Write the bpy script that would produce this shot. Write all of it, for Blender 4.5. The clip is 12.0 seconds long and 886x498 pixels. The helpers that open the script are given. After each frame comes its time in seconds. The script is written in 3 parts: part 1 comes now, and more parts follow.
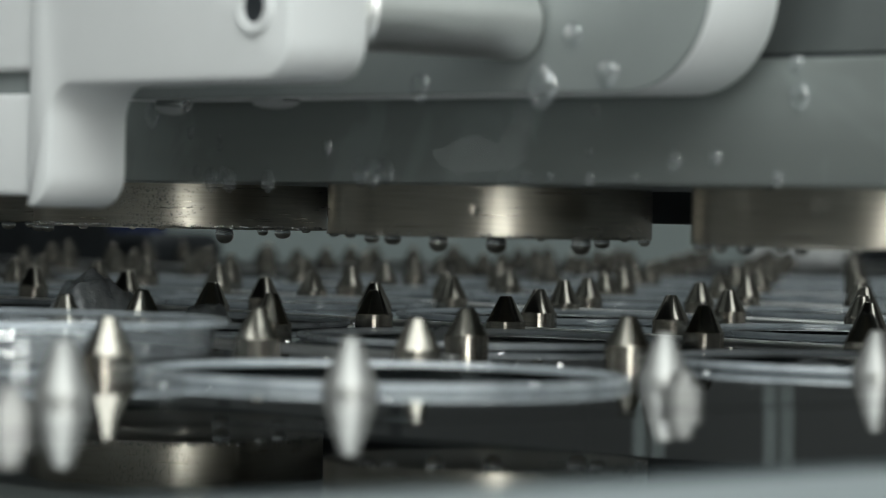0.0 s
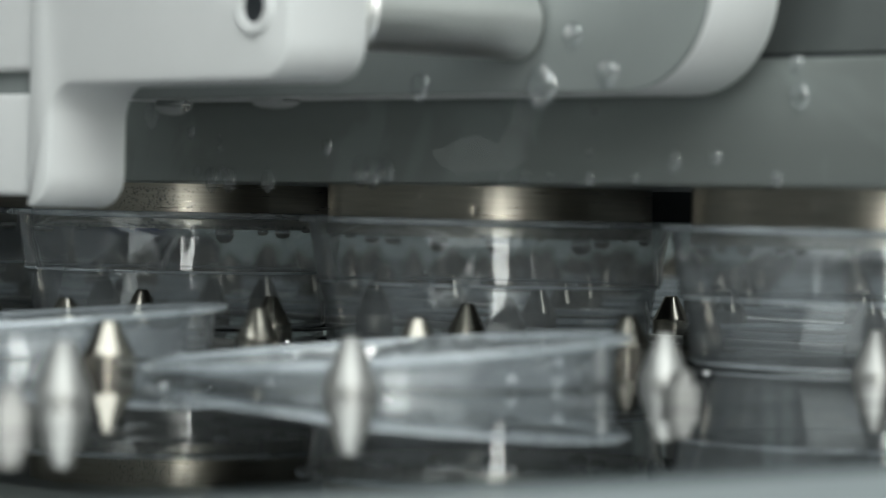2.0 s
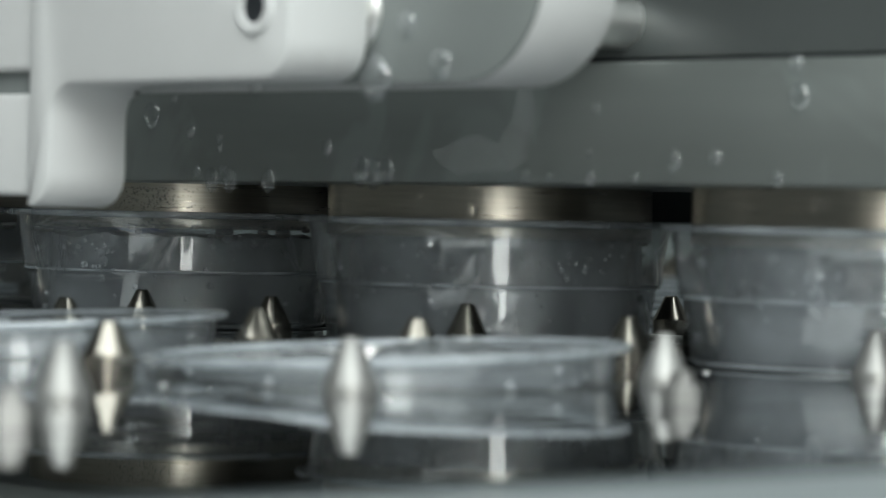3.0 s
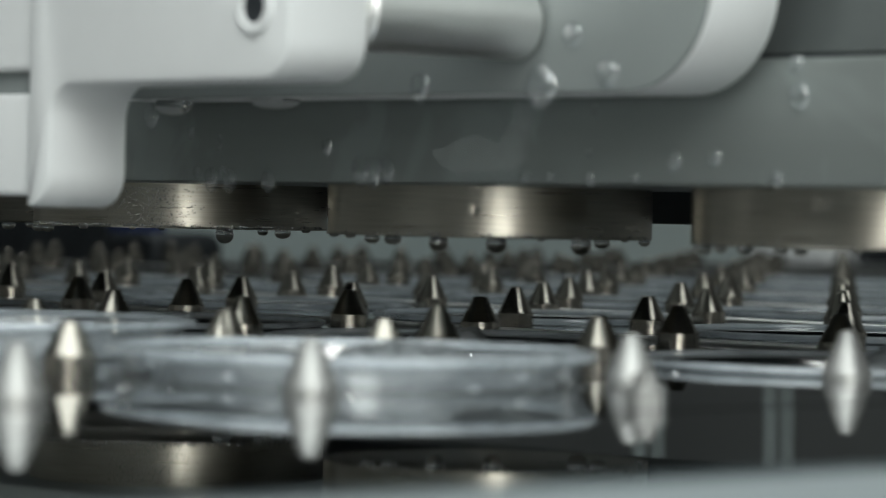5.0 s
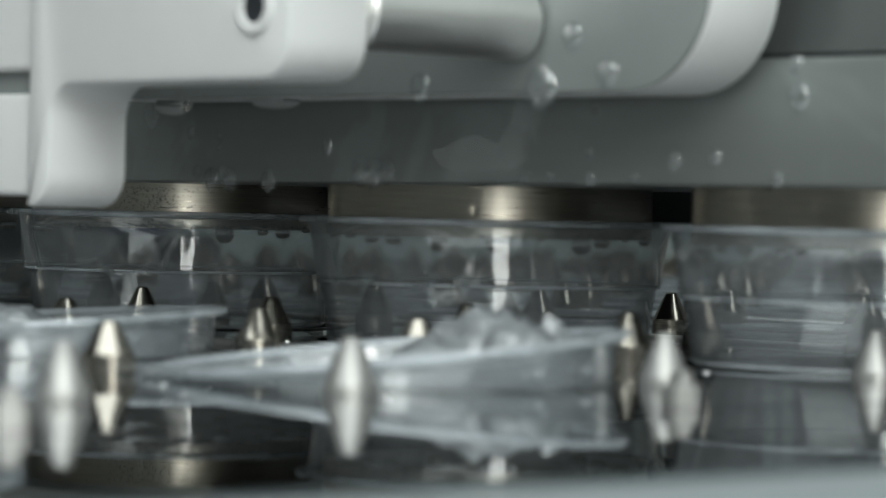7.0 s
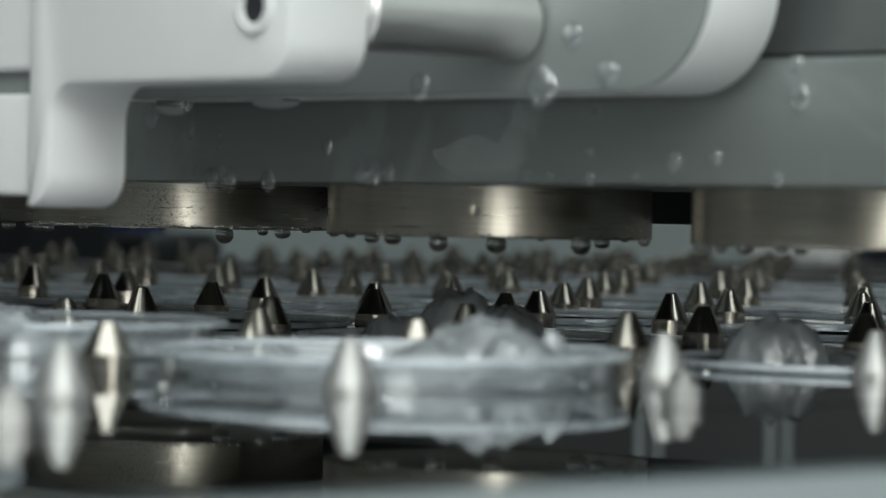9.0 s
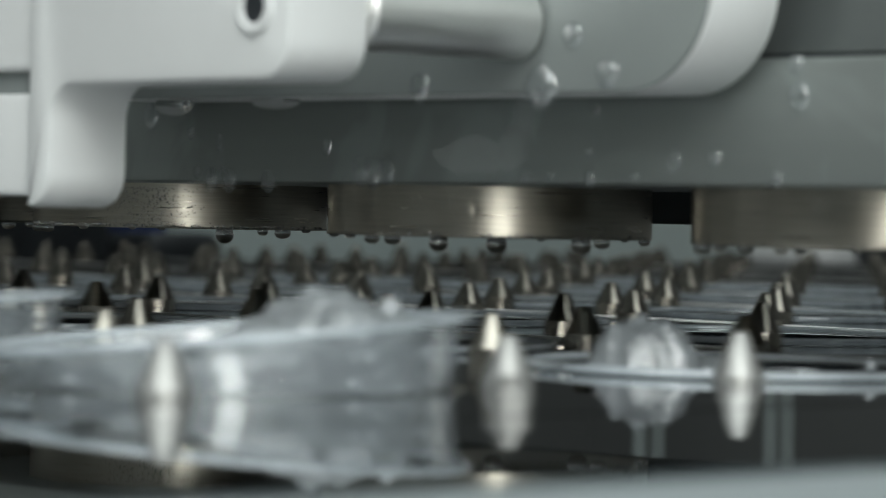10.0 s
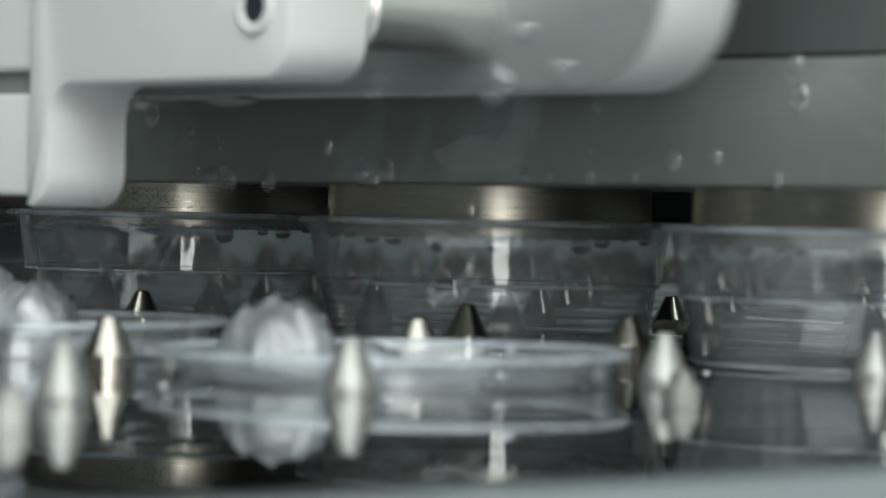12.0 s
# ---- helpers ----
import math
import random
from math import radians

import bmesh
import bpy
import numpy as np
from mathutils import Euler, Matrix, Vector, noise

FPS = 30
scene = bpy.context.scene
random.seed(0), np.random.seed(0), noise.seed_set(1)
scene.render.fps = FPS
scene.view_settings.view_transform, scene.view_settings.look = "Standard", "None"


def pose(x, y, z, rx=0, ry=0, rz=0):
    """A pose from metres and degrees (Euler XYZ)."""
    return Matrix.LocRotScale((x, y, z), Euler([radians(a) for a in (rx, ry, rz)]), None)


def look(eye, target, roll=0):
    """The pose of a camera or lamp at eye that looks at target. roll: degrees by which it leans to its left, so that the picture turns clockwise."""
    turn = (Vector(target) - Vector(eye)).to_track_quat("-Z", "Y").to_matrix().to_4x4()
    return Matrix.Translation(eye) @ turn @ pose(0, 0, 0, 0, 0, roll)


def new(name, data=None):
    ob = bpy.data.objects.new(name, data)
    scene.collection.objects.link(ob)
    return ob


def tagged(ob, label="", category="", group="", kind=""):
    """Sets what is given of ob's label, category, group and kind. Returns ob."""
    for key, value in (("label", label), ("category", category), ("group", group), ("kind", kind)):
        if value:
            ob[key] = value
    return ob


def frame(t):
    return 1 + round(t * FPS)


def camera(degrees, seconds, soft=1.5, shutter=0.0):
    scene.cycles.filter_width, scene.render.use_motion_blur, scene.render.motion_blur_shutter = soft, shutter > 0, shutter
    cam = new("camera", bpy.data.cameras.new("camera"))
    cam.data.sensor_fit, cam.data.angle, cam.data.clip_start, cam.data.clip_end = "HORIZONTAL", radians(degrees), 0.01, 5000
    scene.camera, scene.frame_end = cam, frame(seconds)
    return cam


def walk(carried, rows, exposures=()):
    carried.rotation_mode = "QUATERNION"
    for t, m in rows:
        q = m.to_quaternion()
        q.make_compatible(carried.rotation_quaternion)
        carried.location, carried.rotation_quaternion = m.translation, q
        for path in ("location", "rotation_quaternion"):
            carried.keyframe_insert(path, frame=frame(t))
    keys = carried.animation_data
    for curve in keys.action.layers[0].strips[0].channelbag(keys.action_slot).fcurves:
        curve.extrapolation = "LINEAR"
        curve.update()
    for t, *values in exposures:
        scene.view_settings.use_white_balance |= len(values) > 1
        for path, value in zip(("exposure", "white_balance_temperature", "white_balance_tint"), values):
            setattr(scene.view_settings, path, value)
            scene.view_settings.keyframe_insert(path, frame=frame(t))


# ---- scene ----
U = 0.0315                       # metres to one unit of the plan, the camera's height over the pins' shoulders
PITCH_Y, PITCH_X = 4.8712 * U, 4.2582 * U   # cup pitch along and across the conveyor
EYE = Vector((21.247 * U, -19.789 * U, 1.163 * U))
AIM = EYE + Vector((-0.7409, 0.6717, -0.0123))
cam = camera(14.74, 12.0, soft=0.65, shutter=0.5)
cam.data.dof.use_dof = True
cam.data.dof.focus_distance = 32.0 * U
cam.data.dof.aperture_fstop = 20.0
walk(cam, [(0, look(EYE, AIM, 1.2)), (12, look(EYE, AIM, 1.2))])

# ---- light ----
world = bpy.data.worlds.new("room_air")
world.use_nodes = True
world.node_tree.nodes["Background"].inputs[0].default_value = (0.55, 0.62, 0.62, 1)
world.node_tree.nodes["Background"].inputs[1].default_value = 0.10
scene.world = world
scene.view_settings.exposure = -0.18


def area(name, eye, target, sx, sy, watts, color):
    data = bpy.data.lights.new(name, "AREA")
    data.shape, data.size, data.size_y, data.energy, data.color = "RECTANGLE", sx, sy, watts, color
    ob = new(name, data)
    ob.matrix_world = look(eye, target)
    return ob


area("tall_lamp", (1.62, -1.12, 0.75), (0.1, 0, 0.1), 0.34, 1.5, 19, (0.98, 1.0, 0.95))
area("ceiling_lamp", (0.84, -0.83, 1.12), (0.18, -0.22, 0), 2.6, 1.4, 36, (0.93, 1.0, 0.985))
# added fill that brightens the rear panel, far deck and cups from behind
area("rear_fill", (-0.95, 0.95, 1.8), (-0.5, 0.5, 0), 1.8, 0.8, 14, (0.92, 1.0, 0.98))


# ---- materials ----
def material(name, color, rough, metal=0.0, bump=0.0, bump_scale=200.0, vary=0.1, vary_scale=20.0, stretch=(1, 1, 1), rough_vary=0.1, spec=0.5, stain=None):
    m = bpy.data.materials.new(name)
    m.use_nodes = True
    nt = m.node_tree
    b = nt.nodes["Principled BSDF"]
    b.inputs["Roughness"].default_value, b.inputs["Metallic"].default_value = rough, metal
    b.inputs["Specular IOR Level"].default_value = spec
    co = nt.nodes.new("ShaderNodeTexCoord")
    mp = nt.nodes.new("ShaderNodeMapping")
    mp.inputs["Scale"].default_value = stretch
    nt.links.new(co.outputs["Object"], mp.inputs["Vector"])
    big = nt.nodes.new("ShaderNodeTexNoise")
    big.inputs["Scale"].default_value, big.inputs["Detail"].default_value = vary_scale, 6
    fine = nt.nodes.new("ShaderNodeTexNoise")
    fine.inputs["Scale"].default_value, fine.inputs["Detail"].default_value = bump_scale, 3
    for n in (big, fine):
        nt.links.new(mp.outputs["Vector"], n.inputs["Vector"])
    ramp = nt.nodes.new("ShaderNodeMapRange")
    ramp.inputs["From Min"].default_value, ramp.inputs["From Max"].default_value = 0.3, 0.7
    ramp.inputs["To Min"].default_value, ramp.inputs["To Max"].default_value = 1 - vary, 1 + vary
    nt.links.new(big.outputs["Fac"], ramp.inputs["Value"])
    mul = nt.nodes.new("ShaderNodeVectorMath")
    mul.operation = "SCALE"
    mul.inputs[0].default_value = color
    nt.links.new(ramp.outputs["Result"], mul.inputs["Scale"])
    last = mul.outputs["Vector"]
    if stain:
        blot, edge, mix = nt.nodes.new("ShaderNodeTexNoise"), nt.nodes.new("ShaderNodeMapRange"), nt.nodes.new("ShaderNodeMix")
        blot.inputs["Scale"].default_value, blot.inputs["Detail"].default_value, blot.inputs["Distortion"].default_value = 22, 3, 0.8
        edge.inputs["From Min"].default_value, edge.inputs["From Max"].default_value = 0.56, 0.62
        edge.inputs["To Max"].default_value = 0.55
        mix.data_type = "RGBA"
        nt.links.new(co.outputs["Object"], blot.inputs["Vector"])
        nt.links.new(blot.outputs["Fac"], edge.inputs["Value"])
        nt.links.new(edge.outputs["Result"], mix.inputs["Factor"])
        nt.links.new(last, mix.inputs["A"])
        mix.inputs["B"].default_value = (*stain, 1)
        last = mix.outputs["Result"]
    nt.links.new(last, b.inputs["Base Color"])
    rr = nt.nodes.new("ShaderNodeMapRange")
    rr.inputs["From Min"].default_value, rr.inputs["From Max"].default_value = 0.3, 0.7
    rr.inputs["To Min"].default_value, rr.inputs["To Max"].default_value = rough * (1 - rough_vary), min(1, rough * (1 + rough_vary))
    nt.links.new(fine.outputs["Fac"], rr.inputs["Value"])
    nt.links.new(rr.outputs["Result"], b.inputs["Roughness"])
    if bump:
        bp = nt.nodes.new("ShaderNodeBump")
        bp.inputs["Strength"].default_value, bp.inputs["Distance"].default_value = bump, 0.0004
        nt.links.new(fine.outputs["Fac"], bp.inputs["Height"])
        nt.links.new(bp.outputs["Normal"], b.inputs["Normal"])
    return m


def glassy(name, color, rough, ior, bump=0.0, bump_scale=150.0, haze=0.0):
    m = material(name, color, rough, bump=bump, bump_scale=bump_scale, vary=0.02)
    b = m.node_tree.nodes["Principled BSDF"]
    b.inputs["Transmission Weight"].default_value = 1.0 - haze
    b.inputs["IOR"].default_value = ior
    return m


STEEL = material("turned_steel", (0.42, 0.395, 0.34), 0.30, 1.0, bump=0.08, bump_scale=60, stretch=(1, 1, 30), vary=0.12, vary_scale=60)
PIN_STEEL = material("pin_steel", (0.40, 0.375, 0.33), 0.22, 1.0, bump=0.05, bump_scale=150, stretch=(1, 1, 20), vary=0.08, vary_scale=150)
# greyer, matter copy of the pin steel: broad light on the near row, put into the material
LIT_STEEL = material("lit_near_steel", (0.38, 0.38, 0.37), 0.45, 0.75, bump=0.1, bump_scale=300, vary=0.1, vary_scale=150)
ROD_STEEL = material("ground_rod_steel", (0.82, 0.82, 0.81), 0.38, 1.0, vary=0.03, vary_scale=60, rough_vary=0.02)
DECK = material("polished_deck", (0.30, 0.31, 0.315), 0.025, 1.0, bump=0.004, bump_scale=40, vary=0.10, vary_scale=12, rough_vary=0.4)
RING = material("ring_steel", (0.17, 0.18, 0.18), 0.22, 1.0, vary=0.08, vary_scale=60)
APRON = material("wet_apron", (0.30, 0.315, 0.32), 0.02, 1.0, bump=0.004, bump_scale=25, vary=0.10, vary_scale=8, rough_vary=0.4)
WHITE = material("white_enamel", (0.70, 0.71, 0.71), 0.38, vary=0.03, vary_scale=40, bump=0.03, bump_scale=600)
COVER = material("cover_paint", (0.11, 0.122, 0.12), 0.36, 0.4, vary=0.08, vary_scale=22, bump=0.03, bump_scale=200)
GREY = material("grey_anodised", (0.275, 0.30, 0.29), 0.36, 0.6, vary=0.10, vary_scale=18, bump=0.04, bump_scale=80, stretch=(0.15, 1, 3), stain=(0.36, 0.40, 0.39))
GREY_BLOCK = material("grey_block_paint", (0.265, 0.29, 0.285), 0.42, 0.2, vary=0.06, vary_scale=25, bump=0.03, bump_scale=300)
# grey for the carriage's front, darkened for the shade that falls on it
CARRIAGE = material("carriage_shaded_grey", (0.265, 0.29, 0.284), 0.42, 0.2, vary=0.06, vary_scale=25, bump=0.03, bump_scale=300)
CHROME = material("chrome", (0.72, 0.72, 0.71), 0.12, 1.0, vary=0.05, vary_scale=90)
DARK = material("dark_casting", (0.035, 0.04, 0.045), 0.45, 0.3, vary=0.3, vary_scale=30)
BLUE = material("blue_hose", (0.02, 0.05, 0.22), 0.35, vary=0.1)
PALE = material("pale_panel", (0.56, 0.64, 0.63), 0.5, vary=0.05, vary_scale=6)
RAILM = material("pale_rail", (0.34, 0.385, 0.40), 0.4, vary=0.05, vary_scale=9)
WALLM = material("room_wall_paint", (0.22, 0.23, 0.23), 0.8, vary=0.06, vary_scale=2)
FLOORM = material("room_floor_resin", (0.16, 0.17, 0.17), 0.4, vary=0.1, vary_scale=2)
def clear_sheet(name, tint, cloud, base, edge, rough=0.04, wave=0.25, wave_scale=70.0):
    """Thin clear plastic: light passes straight through, a little is scattered, and the gloss grows towards grazing angles."""
    m = bpy.data.materials.new(name)
    m.use_nodes = True
    nt = m.node_tree
    out = nt.nodes["Material Output"]
    clear, gloss, milk, back = (nt.nodes.new("ShaderNodeBsdf" + k) for k in ("Transparent", "Glossy", "Diffuse", "Translucent"))
    clear.inputs["Color"].default_value = tint
    gloss.inputs["Roughness"].default_value = rough
    milk.inputs["Color"].default_value = back.inputs["Color"].default_value = (0.84, 0.90, 0.95, 1)
    co, big, ripple, bump = nt.nodes.new("ShaderNodeTexCoord"), nt.nodes.new("ShaderNodeTexNoise"), nt.nodes.new("ShaderNodeTexNoise"), nt.nodes.new("ShaderNodeBump")
    big.inputs["Scale"].default_value, big.inputs["Detail"].default_value = 45, 4
    ripple.inputs["Scale"].default_value, ripple.inputs["Detail"].default_value = wave_scale, 2
    bump.inputs["Strength"].default_value, bump.inputs["Distance"].default_value = wave, 0.0006
    for n in (big, ripple):
        nt.links.new(co.outputs["Object"], n.inputs["Vector"])
    nt.links.new(ripple.outputs["Fac"], bump.inputs["Height"])
    nt.links.new(bump.outputs["Normal"], gloss.inputs["Normal"])
    share = nt.nodes.new("ShaderNodeMapRange")
    share.inputs["From Min"].default_value, share.inputs["From Max"].default_value = 0.35, 0.7
    share.inputs["To Min"].default_value, share.inputs["To Max"].default_value = cloud * 0.6, cloud * 1.5
    nt.links.new(big.outputs["Fac"], share.inputs["Value"])
    both, soft, mix = (nt.nodes.new("ShaderNodeMixShader") for k in range(3))
    both.inputs[0].default_value = 0.35
    nt.links.new(milk.outputs[0], both.inputs[1])
    nt.links.new(back.outputs[0], both.inputs[2])
    nt.links.new(share.outputs["Result"], soft.inputs[0])
    nt.links.new(clear.outputs[0], soft.inputs[1])
    nt.links.new(both.outputs[0], soft.inputs[2])
    lw, pw, amt = nt.nodes.new("ShaderNodeLayerWeight"), nt.nodes.new("ShaderNodeMath"), nt.nodes.new("ShaderNodeMath")
    lw.inputs["Blend"].default_value = 0.5
    pw.operation, amt.operation = "POWER", "MULTIPLY_ADD"
    pw.inputs[1].default_value = 4.0
    amt.inputs[1].default_value, amt.inputs[2].default_value = edge, base
    nt.links.new(bump.outputs["Normal"], lw.inputs["Normal"])
    nt.links.new(lw.outputs["Facing"], pw.inputs[0])
    nt.links.new(pw.outputs[0], amt.inputs[0])
    nt.links.new(amt.outputs[0], mix.inputs[0])
    nt.links.new(soft.outputs[0], mix.inputs[1])
    nt.links.new(gloss.outputs[0], mix.inputs[2])
    nt.links.new(mix.outputs[0], out.inputs["Surface"])
    return m


PLASTIC = clear_sheet("clear_plastic", (0.985, 0.995, 1, 1), 0.13, 0.09, 0.8)
# milkier than the wall, so bright edge lines are put into rim, step and foot
RIM_PLASTIC = clear_sheet("rim_plastic", (0.97, 0.99, 1, 1), 0.42, 0.08, 0.6, rough=0.08)
def film(name, ior, tint, cloud):
    m = bpy.data.materials.new(name)
    m.use_nodes = True
    nt = m.node_tree
    out = nt.nodes["Material Output"]
    clear, gloss = nt.nodes.new("ShaderNodeBsdfTransparent"), nt.nodes.new("ShaderNodeBsdfGlossy")
    clear.inputs["Color"].default_value = tint
    gloss.inputs["Roughness"].default_value = 0.06
    fr, mix = nt.nodes.new("ShaderNodeFresnel"), nt.nodes.new("ShaderNodeMixShader")
    fr.inputs["IOR"].default_value = ior
    milk, soft = nt.nodes.new("ShaderNodeBsdfDiffuse"), nt.nodes.new("ShaderNodeMixShader")
    milk.inputs["Color"].default_value = (0.85, 0.88, 0.88, 1)
    soft.inputs[0].default_value = cloud
    nt.links.new(clear.outputs[0], soft.inputs[1])
    nt.links.new(milk.outputs[0], soft.inputs[2])
    nt.links.new(fr.outputs[0], mix.inputs[0])
    nt.links.new(soft.outputs[0], mix.inputs[1])
    nt.links.new(gloss.outputs[0], mix.inputs[2])
    nt.links.new(mix.outputs[0], out.inputs["Surface"])
    return m


STAIN = film("dried_water", 1.05, (1, 1, 1, 1), 0.15)
WATER = glassy("water", (1, 1, 1), 0.0, 1.33)
BUBBLE = clear_sheet("bubble", (1, 1, 1, 1), 0.12, 0.30, 0.9, rough=0.02, wave=0.0)
AIR = clear_sheet("air_bubble", (1, 1, 1, 1), 0.5, 0.35, 0.6, rough=0.03, wave=0.0)
BEAD = clear_sheet("water_bead", (0.97, 0.98, 0.98, 1), 0.06, 0.18, 0.8, rough=0.02, wave=0.0)
JELLY = clear_sheet("wet_jelly", (0.42, 0.45, 0.45, 1), 0.36, 0.22, 0.7, rough=0.07, wave=1.0, wave_scale=800.0)


# ---- builders ----
def shade(me, smooth=True, angle=0.6):
    for p in me.polygons:
        p.use_smooth = smooth
    if smooth:
        bm = bmesh.new()
        bm.from_mesh(me)
        for e in bm.edges:
            if len(e.link_faces) == 2 and e.calc_face_angle(0) > angle:
                e.smooth = False
        bm.to_mesh(me)
        bm.free()
    return me


def mesh(name, bm, mat):
    bmesh.ops.recalc_face_normals(bm, faces=bm.faces)
    me = bpy.data.meshes.new(name)
    bm.to_mesh(me)
    bm.free()
    me.materials.append(mat)
    return shade(me)


def part(name, bm, mat, parent, label="", at=None):
    ob = new(name, mesh(name, bm, mat) if isinstance(bm, bmesh.types.BMesh) else bm)
    ob.parent = parent
    if at is not None:
        ob.matrix_basis = at
    return tagged(ob, label)


def thing(name, label, category, at, group="", kind=""):
    ob = new(name)
    ob.matrix_basis = at
    ob.empty_display_size = 0.01
    return tagged(ob, label, category, group, kind)


def lathe(rows, seg=32, closed=False):
    """Rows of (radius, height) turned about z; closed: the last row joins the first."""
    bm = bmesh.new()
    rings = []
    for r, z in rows:
        if r < 1e-9:
            rings.append([bm.verts.new((0, 0, z))])
        else:
            rings.append([bm.verts.new((r * math.cos(2 * math.pi * k / seg), r * math.sin(2 * math.pi * k / seg), z)) for k in range(seg)])
    pairs = list(zip(rings, rings[1:])) + ([(rings[-1], rings[0])] if closed else [])
    for a, b in pairs:
        for k in range(seg):
            n = (k + 1) % seg
            if len(a) == 1 and len(b) > 1:
                bm.faces.new((a[0], b[k], b[n]))
            elif len(b) == 1 and len(a) > 1:
                bm.faces.new((a[k], a[n], b[0]))
            elif len(a) > 1:
                bm.faces.new((a[k], a[n], b[n], b[k]))
    return bm


def box(x0, x1, y0, y1, z0, z1, bevel=0.0):
    bm = bmesh.new()
    bmesh.ops.create_cube(bm, size=1)
    for v in bm.verts:
        v.co = Vector(((x0 + x1) / 2 + v.co.x * (x1 - x0), (y0 + y1) / 2 + v.co.y * (y1 - y0), (z0 + z1) / 2 + v.co.z * (z1 - z0)))
    if bevel:
        bmesh.ops.bevel(bm, geom=bm.edges[:], offset=bevel, segments=3, profile=0.5, affect="EDGES")
    return bm


def arc(cx, cz, r, a0, a1, n=8):
    return [(cx + r * math.cos(radians(a0 + (a1 - a0) * k / n)), cz + r * math.sin(radians(a0 + (a1 - a0) * k / n))) for k in range(n + 1)]


def extrude_xz(points, y0, y1, bevel=0.0):
    """A profile in x and z, carried from y0 to y1."""
    bm = bmesh.new()
    f = bm.faces.new([bm.verts.new((x, y0, z)) for x, z in points])
    out = bmesh.ops.extrude_face_region(bm, geom=[f])
    bmesh.ops.translate(bm, vec=(0, y1 - y0, 0), verts=[g for g in out["geom"] if isinstance(g, bmesh.types.BMVert)])
    if bevel:
        rim = [e for e in bm.edges if abs(e.verts[0].co.y - e.verts[1].co.y) < 1e-7]
        bmesh.ops.bevel(bm, geom=rim, offset=bevel, segments=2, profile=0.5, affect="EDGES")
    return bm


def rod(p, q, r, seg=20):
    p, q = Vector(p), Vector(q)
    bm = lathe([(0, 0), (r * 0.9, 0), (r, r * 0.1), (r, (q - p).length - r * 0.1), (r * 0.9, (q - p).length), (0, (q - p).length)], seg)
    m = Matrix.Translation(p) @ (q - p).to_track_quat("Z", "Y").to_matrix().to_4x4()
    bmesh.ops.transform(bm, matrix=m, verts=bm.verts)
    return bm


I4 = Matrix.Identity(4)

# ---- the room ----
def room():
    w = 2.6
    def slab(name, x0, x1, y0, y1, z0, z1, m, label):
        ob = new(name, mesh(name, box(x0, x1, y0, y1, z0, z1), m))
        tagged(ob, label, name.split("_")[0], kind="structure")
    slab("floor", -w, w, -w, w, -0.95, -0.9, FLOORM, "dark grey resin factory floor under the machine")
    slab("ceiling", -w, w, -w, w, 2.2, 2.25, WALLM, "grey painted factory ceiling above the machine")
    slab("wall_north", -w, w, w, w + 0.05, -0.9, 2.2, WALLM, "plain grey painted factory wall")
    slab("wall_south", -w, w, -w - 0.05, -w, -0.9, 2.2, WALLM, "plain grey painted factory wall")
    slab("wall_east", w, w + 0.05, -w, w, -0.9, 2.2, WALLM, "plain grey painted factory wall")
    slab("wall_west", -w - 0.05, -w, -w, w, -0.9, 2.2, WALLM, "plain grey painted factory wall")


room()

# ---- motion of the conveyor: the share of one pitch gone, and the times when it starts ----
STARTS = (0.19, 4.86, 9.575)
CREEP = (0.0, 0.12, 0.12)
RISE = (1.78, 6.48, 11.17)       # cups start to rise to the heads
FALL = (4.05, 8.35)              # and start to sink again


def glide(a, early):
    """Share of a pitch gone a seconds after a start; early: how long before it the slats begin to creep."""
    if a < 0.297 and early:
        return 0.875 * max(0.0, a + early) ** 2 / (0.1486 + early) * 0.2972 if a > -early else 0.0
    if a <= 0:
        return 0.0
    if a < 0.3:
        return 1.75 * a * a
    if a < 0.8:
        return 0.1575 + 1.04 * (a - 0.3)
    return 1.0 - 0.3225 * max(0.0, 1 - (a - 0.8) / 0.62) ** 2


def gone(t):
    return sum(glide(t - s, e) for s, e in zip(STARTS, CREEP))


def lift(t):
    z = 0.0
    for k, s in enumerate(RISE):
        up = min(1, max(0, (t - s) / 0.2))
        down = min(1, max(0, (t - FALL[k]) / 0.3)) if k < len(FALL) else 0
        z += up * up * (3 - 2 * up) - down * down * (3 - 2 * down)
    return z


TIMES = sorted({0.0, 12.0, 2.2, 2.6, 3.3, 6.8, 7.3, 7.9, 8.6, 11.1, 11.4, *[round(s + k * 0.1, 2) for s in STARTS for k in range(15)]})
LIFT_TIMES = [round(s + k * 0.05, 2) for s in RISE for k in range(5)] + [round(s + k * 0.1, 2) for s in FALL for k in range(4)]
MOVES = []                       # (thing, rows), keyed at the end

# ---- conveyor slats with their pins ----
LANES = range(-7, 2)
HOLE_R = 1.46 * U


